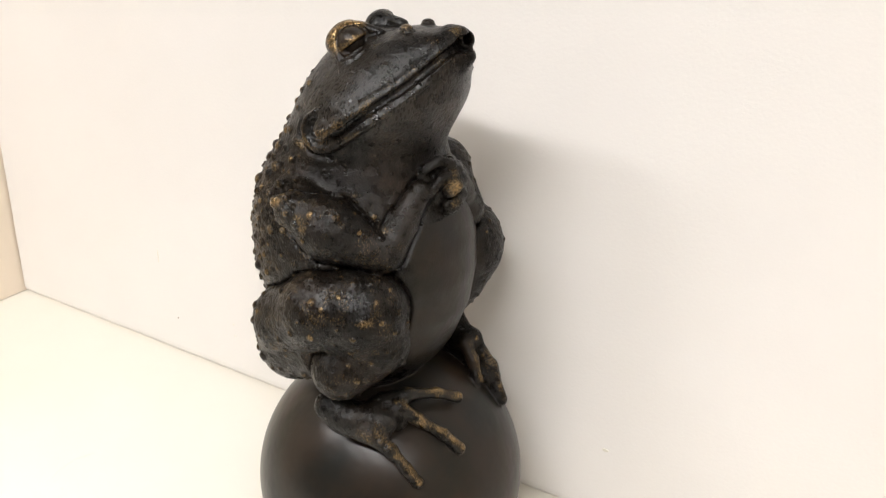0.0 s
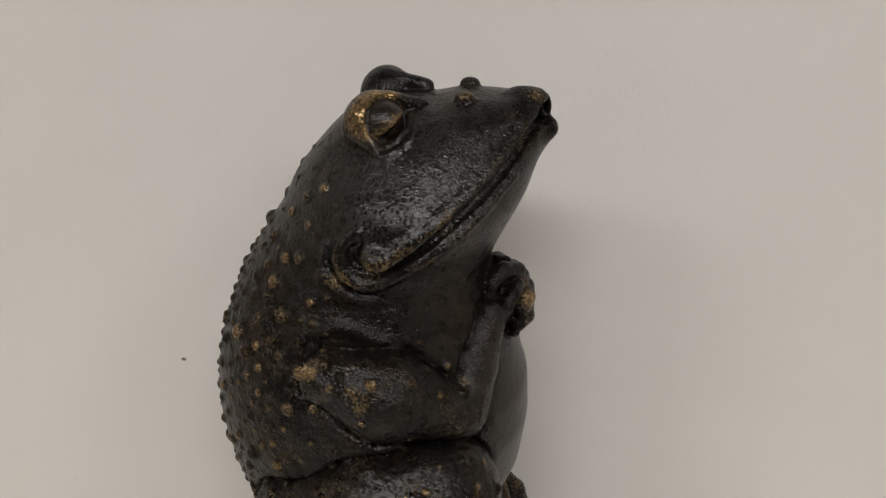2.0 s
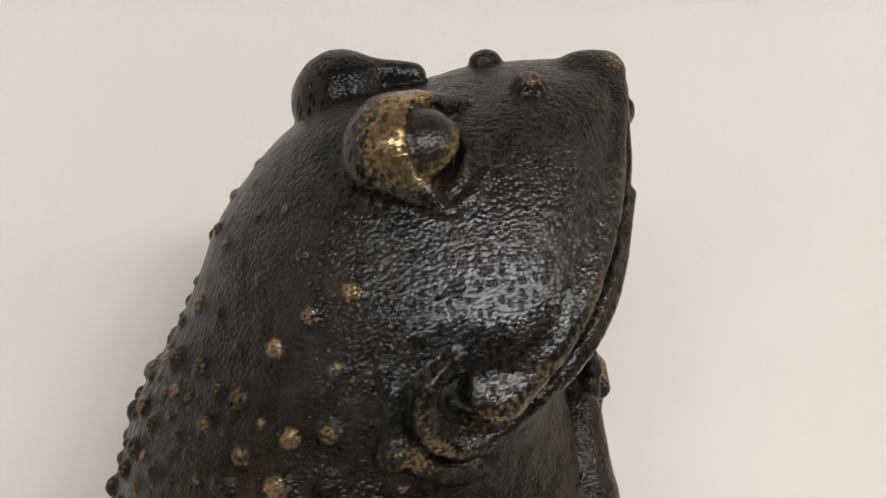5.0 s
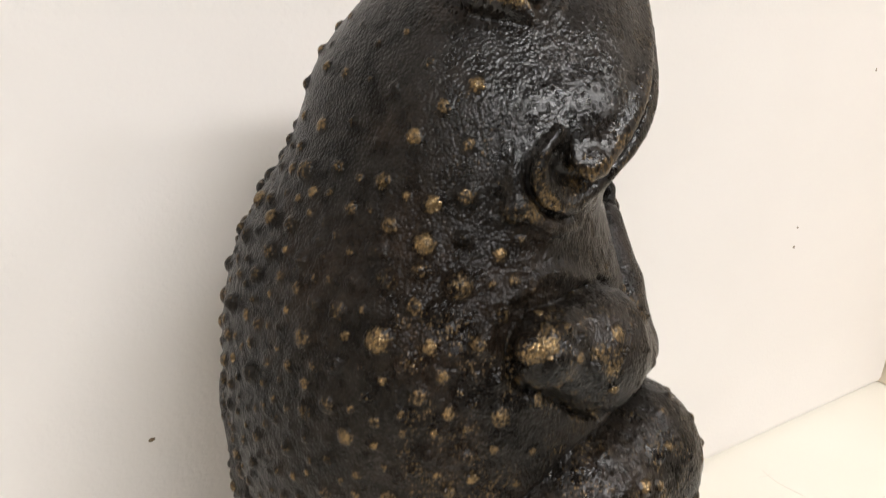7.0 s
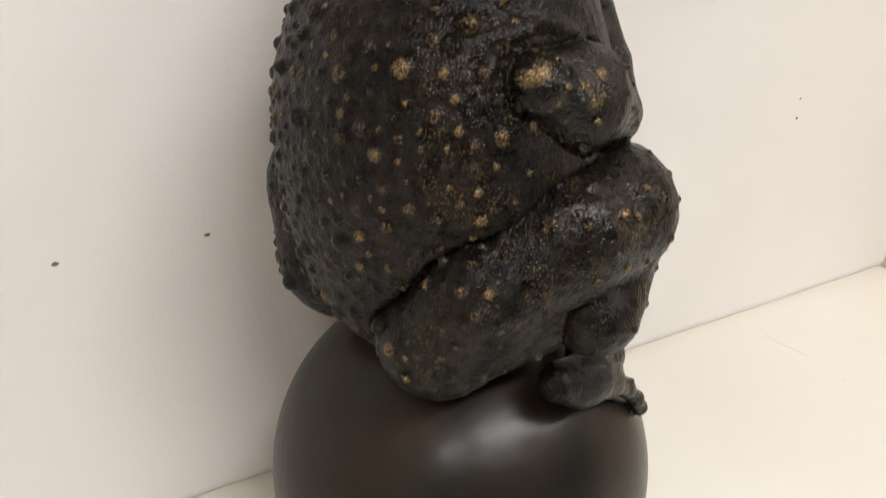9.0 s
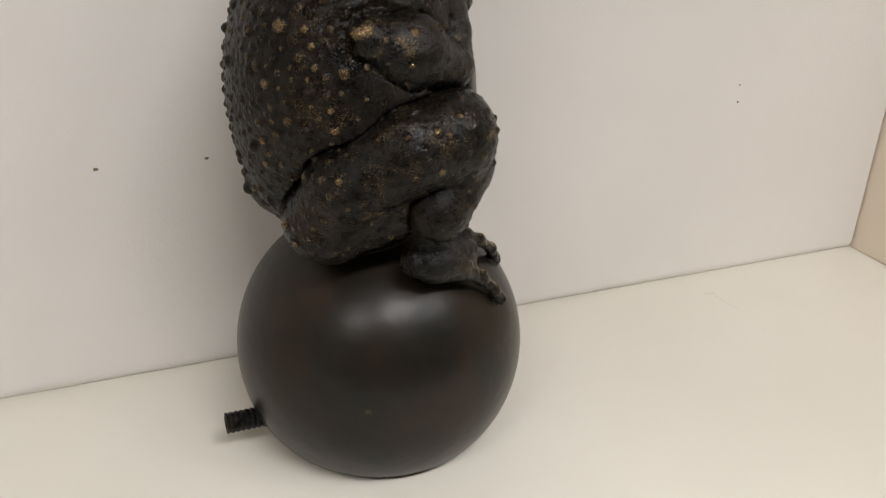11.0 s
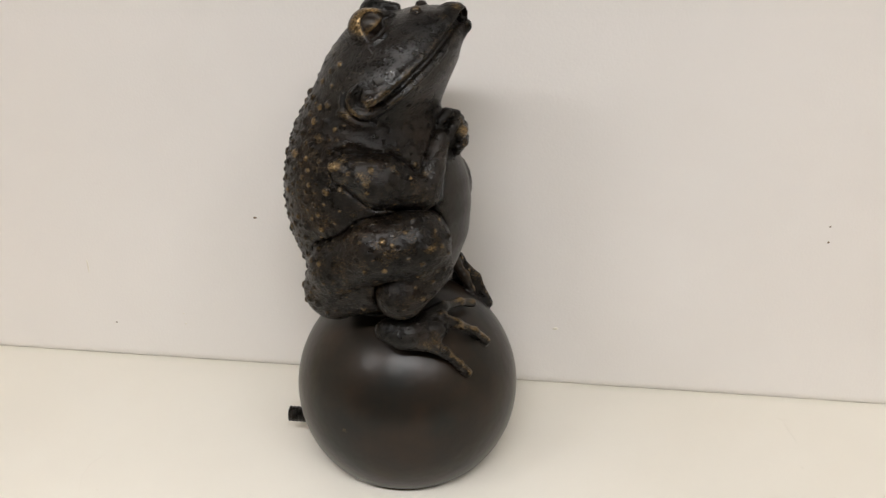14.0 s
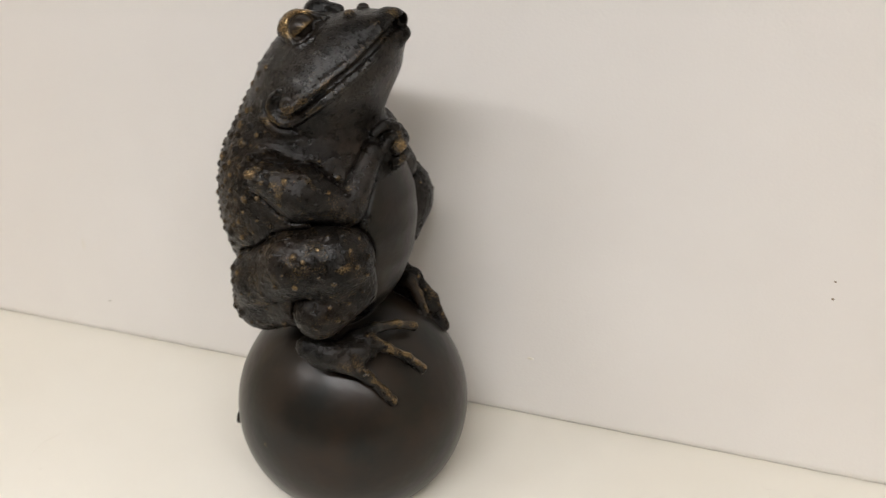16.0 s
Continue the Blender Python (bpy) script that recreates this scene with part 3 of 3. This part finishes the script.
def grow_warts(F, pts):
    """Scatter warts over back, flanks, arms and thighs; returns their places and widths."""
    rng = np.random.default_rng(7)
    n = slope(F, pts)
    x, v, z = pts.T
    head = ((z > 322) & (x > 0)) | ((z > 306) & (x > 7)) | (z > 362)
    back = (n[:, 0] < 0.1) & (x < 8) & (z > 168) & (z < 362) & (n[:, 2] > -0.75) & (np.abs(v) < 74) & ~head
    flank = (z > 240) & (z < 320) & (x < 4) & (np.abs(v) > 20) & ~head
    limb = (np.abs(v) > 50) & (z > 165) & (z < 262) & (x < 82) & (x > -15)
    arm = (np.abs(v) > 48) & (z > 240) & (z < 288) & (x > 2) & (x < 66)
    leg_part = (np.abs(v) > 66) & (z < 255)
    chance = np.where((back | flank) & ~leg_part, 1.0, np.where(limb | arm, 0.16, 0.0))
    chance = np.where((x > -4) & (z < 268) & (chance > 0.9), 0.16, chance)
    chance = np.where((z > 326) & (chance > 0.9), 0.3, chance)
    chance = np.where((np.abs(z - 212 - 0.7 * (x + 8)) < 9) & (np.abs(v) > 30), 0.0, chance)
    order = np.argsort(rng.random(len(pts)) / np.maximum(chance, 1e-9))
    order = order[chance[order] > 0]
    sites = []
    for p, r in WARTS + LIMB_WARTS:
        for s in (1, -1):
            q = np.array([p[0], p[1] * s, p[2]], float)
            near = pts[np.argmin(((pts - q) ** 2).sum(1))]
            sites.append((near, r))
    cells = {}

    def crowd(p, r):
        key = tuple((p // 14).astype(int))
        for i in (-1, 0, 1):
            for j in (-1, 0, 1):
                for k in (-1, 0, 1):
                    for q, s in cells.get((key[0] + i, key[1] + j, key[2] + k), ()):
                        if ((p - q) ** 2).sum() < ((r + s) * 1.2 + 1.7) ** 2:
                            return True
        return False

    def add(p, r):
        cells.setdefault(tuple((p // 14).astype(int)), []).append((p, r))
    for p, r in sites:
        add(p, r)
    for i in order[:70000]:
        p = pts[i]
        dense = chance[i] > 0.9
        r = rng.choice([1.5, 2.2, 2.9, 3.6, 4.3], p=[0.22, 0.33, 0.27, 0.14, 0.04]) if dense else rng.choice([1.3, 1.7, 2.1, 2.6])
        gap = r if dense else r + 3.5
        if not crowd(p, gap):
            add(p, r)
            sites.append((p, r))
    for p, r in sites:
        nn = slope(F, p[None])[0]
        put(F, egg(tuple(p - nn * rng.uniform(0.3, 0.5) * r), (r * rng.uniform(0.95, 1.15), r * 1.0, r * rng.uniform(0.92, 1.12))), 0.5)
        if r > 2.4 and rng.random() < 0.45:       # broken, knobbly heads
            for _ in range(3):
                d = rng.standard_normal(3)
                d -= nn * (d @ nn)
                put(F, egg(tuple(p + nn * 0.3 * r + d / np.linalg.norm(d) * r * 0.6), (1.1, 1.1, 1.1)), 0.4, rng.random() < 0.5)
    return sites


def statue():
    F = figure()
    pts, _ = skin(F)
    sites = grow_warts(F, pts)
    ball_and_pipe(F)
    pts, quads = skin(F)
    ends = np.concatenate([quads[:, [0, 1]], quads[:, [1, 2]], quads[:, [2, 3]], quads[:, [3, 0]]])
    count = np.bincount(ends[:, 0], minlength=len(pts))[:, None]
    for amount in (0.4, -0.25):
        mean = np.stack([np.bincount(ends[:, 0], pts[ends[:, 1], i], len(pts)) for i in range(3)], 1) / np.maximum(count, 1)
        pts = pts + amount * (mean - pts)
    x, v, z = pts.T
    toball = np.sqrt(((pts - np.array(BALL)) ** 2).sum(1)) - BALL_R
    wear, smooth = np.zeros(len(pts)), np.zeros(len(pts))
    on_ball = (toball < 0.9) & (z < 166)
    smooth[on_ball] = 1.0
    belly = np.clip((x - 62) / 12, 0, 1) * np.clip((45 - np.abs(v)) / 10, 0, 1) * (z > 150) * (z < 275)
    smooth = np.maximum(smooth, 0.75 * belly)
    rng = np.random.default_rng(3)
    for p, r in sites:
        near = np.abs(z - p[2]) < r + 1
        idx = np.nonzero(near)[0]
        d2 = ((pts[idx] - p) ** 2).sum(1)
        hit = idx[d2 < (r + 0.7) ** 2]
        if len(hit):
            amount = rng.choice([0.22, 0.4, 0.52, 0.7], p=[0.12, 0.33, 0.35, 0.2]) if z[hit[0]] < 330 or r < 2.5 else 0.7
            wear[hit] = np.maximum(wear[hit], amount * np.clip(2.6 * (1.12 - np.sqrt(d2[d2 < (r + 0.7) ** 2]) / r), 0, 1))
    # rubbed hoods, toes, fingers, lips
    def rubbed(c, radius, amount):
        d = np.sqrt(((pts - np.array(c)) ** 2).sum(1))
        return amount * np.clip(1.3 - d / radius, 0, 1)
    bumpy = np.random.default_rng(5).standard_normal((40, 40, 80))
    fine = (pts - LO) / np.array([5.4, 5.2, 5.1])
    a0 = fine.astype(int)
    fr = fine - a0
    grain = np.zeros(len(pts))
    for i in (0, 1):
        for j in (0, 1):
            for k in (0, 1):
                wgt = np.abs(1 - i - fr[:, 0]) * np.abs(1 - j - fr[:, 1]) * np.abs(1 - k - fr[:, 2])
                grain += wgt * bumpy[np.minimum(a0[:, 0] + i, 39), np.minimum(a0[:, 1] + j, 39), np.minimum(a0[:, 2] + k, 79)]
    patchy = np.clip(0.55 + 0.8 * grain, 0, 1)
    soft = [((86, 8, 296), 7, 0.85, 0), ((85, 7, 286), 6, 0.6, 0), ((84, 5, 304), 5, 0.5, 0), ((80, 4, 386), 6, 0.6, 0),
            ((53, 13, 387.5), 5.0, 0.62, 0), ((10, 55, 322), 7, 0.6, 1), ((9, 54, 332), 6, 0.55, 1), ((24, 57, 328), 8, 0.62, 0), ((38, 58, 336), 8, 0.5, 0), ((52, 52, 346), 8, 0.5, 0), ((2, 72, 290), 10, 0.75, 1), ((16, 78, 284), 12, 0.8, 1), ((28, 77, 276), 11, 0.6, 1), ((70, 78, 236), 13, 0.66, 1), ((30, 86, 228), 14, 0.46, 1), ((64, 46, 272), 14, 0.5, 1), ((84, 3, 372), 6, 0.45, 1), ((86, 40, 150), 11, 0.7, 1), ((84, 63, 131), 13, 0.7, 1), ((84, 16, 158), 11, 0.7, 1), ((66, 66, 146), 13, 0.6, 1), ((92, -44, 147), 11, 0.5, 1), ((74, 16, 376), 16, 0.42, 1), ((62, 36, 362), 16, 0.4, 1), ((48, 50, 350), 14, 0.36, 1),
            ((40, 84, 236), 20, 0.46, 1), ((4, 76, 200), 20, 0.5, 1), ((60, 52, 346), 14, 0.4, 1), ((0, 40, 340), 18, 0.38, 1), ((80, 70, 140), 18, 0.45, 1)]
    limbs = (np.abs(v) > 46) & (x < 82) & (x > -30) & (z > 165) & (z < 296)
    wear = np.maximum(wear, 0.34 * patchy * limbs)
    for c, radius, amount, patched in soft:
        r = rubbed(c, radius, amount)
        wear = np.maximum(wear, r * patchy if patched else r)
    for s in (1, -1):
        facing = 0.57 * x + 0.68 * v * s + 0.456 * z - 203.2
        ball = np.linalg.norm(pts - np.array((22.2, 21.6 * s, 375.0)), axis=1)
        edge = -0.6 * (x - 27.8) + 0.17 * (v * s - 26) + 0.78 * (z - 377.6)
        rim = (np.linalg.norm(pts - np.array((17, 20 * s, 374)), axis=1) < 17) & (ball > 9.5) & (facing > -14) & (facing < 1.2) & (v * s > 10) & (z > 362) & (x < 33) & (x > 3)
        wear[rim] = np.maximum(wear[rim], (1.0 if s > 0 else 0.4) * np.clip((ball[rim] - 9.5) / 1.0, 0, 1) * np.clip((30 - x[rim]) / 6, 0.3, 1) * np.clip(1.1 + 0.07 * facing[rim], 0, 1) * np.clip((z[rim] - 367.5) / 6, 0, 1))
        lid = (ball < 9.7) & (facing > -3)
        gold = np.clip(0.75 - 0.16 * edge, 0, 0.75) + 0.2 * np.clip(v * s - 22, 0, 6) / 6
        wear[lid] = np.clip((edge[lid] + 1.2) / 1.2, 0, 1) * np.clip((ball[lid] - 7.6) / 1.0, 0, 1) * np.clip(gold[lid], 0.15, 0.85)
        smooth[lid] = 0.6
    wear[on_ball] = 0.0
    # brass along the ridges of toes and lips, brightest towards the last point
    ridges = [([(66, 66, 150), (80, 61, 140), (90, 58.5, 128), (97, 57, 118)], 3.3, 0.55, 0.4), ([(74, 45, 162), (87, 41, 154), (100, 31, 142), (109, 22, 128)], 3.3, 0.62, 0.35),
              ([(74, 36, 166), (86, 17, 160), (95, 4, 152)], 3.3, 0.6, 0.32), ([(78, -50, 165), (94, -48, 149), (105, -44, 126)], 3.2, 0.4, 0.3), ([(76, -40, 167), (85, -36, 157), (91, -33, 143)], 3.2, 0.4, 0.3),
              ([(73, 25, 360), (54, 50, 339.5), (33, 58.5, 321.5), (23.5, 58, 319), (14, 56, 322), (10, 54, 328.5), (12, 54, 335)], 2.4, 0.3, 0.45),
              ([(75, 23, 373), (66, 36, 364), (57, 48, 355), (46, 56, 345), (36, 60, 335.5), (27, 60, 330.5)], 3.0, 0.38, 0.22)]
    for ridge, width, least, more in ridges:
        q = np.array(ridge, float)
        for k in range(len(q) - 1):
            d = q[k + 1] - q[k]
            u = np.clip(((pts - q[k]) @ d) / (d @ d), 0, 1)
            gap = np.sqrt(((pts - q[k] - u[:, None] * d) ** 2).sum(1))
            wear = np.maximum(wear, (least + more * (k + u) / (len(q) - 1)) * np.clip(1.5 - gap / width, 0, 1) * (0.5 + 0.5 * patchy))
    wear = np.maximum(wear, rubbed((0, 83, 72), 2.6, 0.6))
    me = bpy.data.meshes.new("frog_statue")
    world_pts = np.stack([x / 1000, MID - v / 1000, z / 1000], 1)
    me.vertices.add(len(pts))
    me.vertices.foreach_set("co", world_pts.ravel().astype(np.float32))
    me.loops.add(4 * len(quads))
    me.loops.foreach_set("vertex_index", quads[:, ::-1].ravel().astype(np.int32))
    me.polygons.add(len(quads))
    me.polygons.foreach_set("loop_start", (4 * np.arange(len(quads))).astype(np.int32))
    me.polygons.foreach_set("use_smooth", np.ones(len(quads), bool))
    cheek = np.sqrt(((x - 28) / 30) ** 2 + ((np.abs(v) - 50) / 24) ** 2 + ((z - 343) / 26) ** 2)
    hoods = np.sqrt((x - 15) ** 2 + (np.abs(v) - 20) ** 2 + (z - 374) ** 2)
    pitted = np.maximum(np.clip(1.3 - 0.95 * cheek, 0, 0.8), np.clip(2.2 - hoods / 9.0, 0, 0.9))
    polish = np.clip(1.7 - np.sqrt(((x - 42) / 42) ** 2 + ((np.abs(v) - 38) / 30) ** 2 + ((z - 356) / 32) ** 2), 0, 1)
    for c, radius in (((40, 66, 246), 30), ((66, 38, 276), 20), ((20, 70, 286), 20), ((60, 66, 146), 22)):
        polish = np.maximum(polish, 0.55 * np.clip(1.5 - np.sqrt((x - c[0]) ** 2 + (np.abs(v) - c[1]) ** 2 + (z - c[2]) ** 2) / radius, 0, 1))
    polish *= 1 - smooth
    knee = np.clip(1.3 - np.abs(z - 242) / 16, 0, 1) * (np.abs(v) > 50) * (x > 10)
    face = 0.5 * np.clip((z - 326) / 10, 0, 1) * np.clip((x + 4) / 12, 0, 1)
    pitted = np.maximum(np.maximum(np.maximum(pitted, 0.6 * knee), face), 0.12) * np.clip(1 - 1.4 * smooth, 0, 1)
    for name, values in (("wear", wear), ("smooth", smooth), ("pitted", pitted), ("polish", polish)):
        a = me.attributes.new(name, "FLOAT", "POINT")
        a.data.foreach_set("value", values.astype(np.float32))
    me.update(calc_edges=True)
    me.validate()
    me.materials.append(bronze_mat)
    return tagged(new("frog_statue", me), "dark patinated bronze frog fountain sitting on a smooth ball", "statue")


statue()


# ---- lamps in the ceiling ----
def ceiling_strip(x, y):
    top = new("ceiling_light")
    top.matrix_world = pose(x, y, 1.66)
    part("frame", box((-0.62, -0.1, -0.012), (0.62, 0.1, -0.001), 0.002), wall_paint, top, "white metal frame")
    part("diffuser", box((-0.59, -0.08, -0.0145), (0.59, 0.08, -0.0125)), diffuser_mat, top, "glowing opal diffuser")
    return tagged(top, "long ceiling strip light with opal diffuser", "ceiling light", "ceiling lights")


for lx, ly, watts in LAMPS:
    ceiling_strip(lx, ly)


# ---- specks on the board and scratches on the shelf ----
def speck(x, z, w, h, mat=None):
    bm = bmesh.new()
    bmesh.ops.create_icosphere(bm, subdivisions=2, radius=0.5)
    for q in bm.verts:
        q.co *= 1 + 0.25 * noise.noise(q.co * 3 + Vector((x * 40, z * 40, 0)))
    bmesh.ops.transform(bm, matrix=Matrix.Translation((x, -0.003, z)) @ Matrix.Diagonal((w, 0.0008, h, 1)), verts=bm.verts)
    ob = new("speck", mesh_of(bm, "speck", mat or speck_mat, True))
    ob.parent = wall_back
    return ob


for sx, sz, sw, sh in [(-0.286, 0.041, 0.0019, 0.0017), (-0.126, 0.166, 0.0033, 0.0023), (-0.054, 0.166, 0.003, 0.0021), (0.396, 0.183, 0.002, 0.0016), (0.397, 0.168, 0.0022, 0.0022)]:
    speck(sx, sz, sw, sh)
speck(0.4455, 0.2895, 0.0013, 0.003)
speck(0.163, 0.064, 0.006, 0.003, chip_mat)
speck(-0.212, 0.056, 0.0022, 0.0016, chip_mat)
speck(-0.211, 0.044, 0.0018, 0.0014, chip_mat)
speck(-0.306, 0.104, 0.0016, 0.016, chip_mat)


def scratch(points, width):
    """A thin worn line in the laminate."""
    bm = bmesh.new()
    rows = []
    for i, (x, y) in enumerate(points):
        a, b = Vector(points[max(0, i - 1)]), Vector(points[min(len(points) - 1, i + 1)])
        side = (b - a).normalized().orthogonal() * width * (0.25 + math.sin(math.pi * i / (len(points) - 1)))
        rows.append([bm.verts.new((x + side.x * s, y + side.y * s, 0.0002)) for s in (-0.5, 0.5)])
    for p0, p1 in zip(rows, rows[1:]):
        bm.faces.new((p0[0], p0[1], p1[1], p1[0]))
    bmesh.ops.recalc_face_normals(bm, faces=bm.faces[:])
    bmesh.ops.solidify(bm, geom=bm.faces[:], thickness=0.00015)
    ob = new("scratch", mesh_of(bm, "scratch", scuff_mat))
    ob.parent = bpy.data.objects["floor"]
    return ob


scratch([(-0.228, -0.160), (-0.235, -0.176), (-0.234, -0.192), (-0.228, -0.208)], 0.0006)
scratch([(0.379, -0.030), (0.377, -0.044), (0.380, -0.058), (0.382, -0.070)], 0.0006)
scratch([(0.370, -0.034), (0.376, -0.036), (0.383, -0.035)], 0.0008)
for cx, cy in ((0.379, -0.105), (0.396, -0.141), (-0.213, -0.206)):
    scratch([(cx - 0.0014, cy + 0.0008), (cx, cy), (cx + 0.0015, cy - 0.0004)], 0.0015)
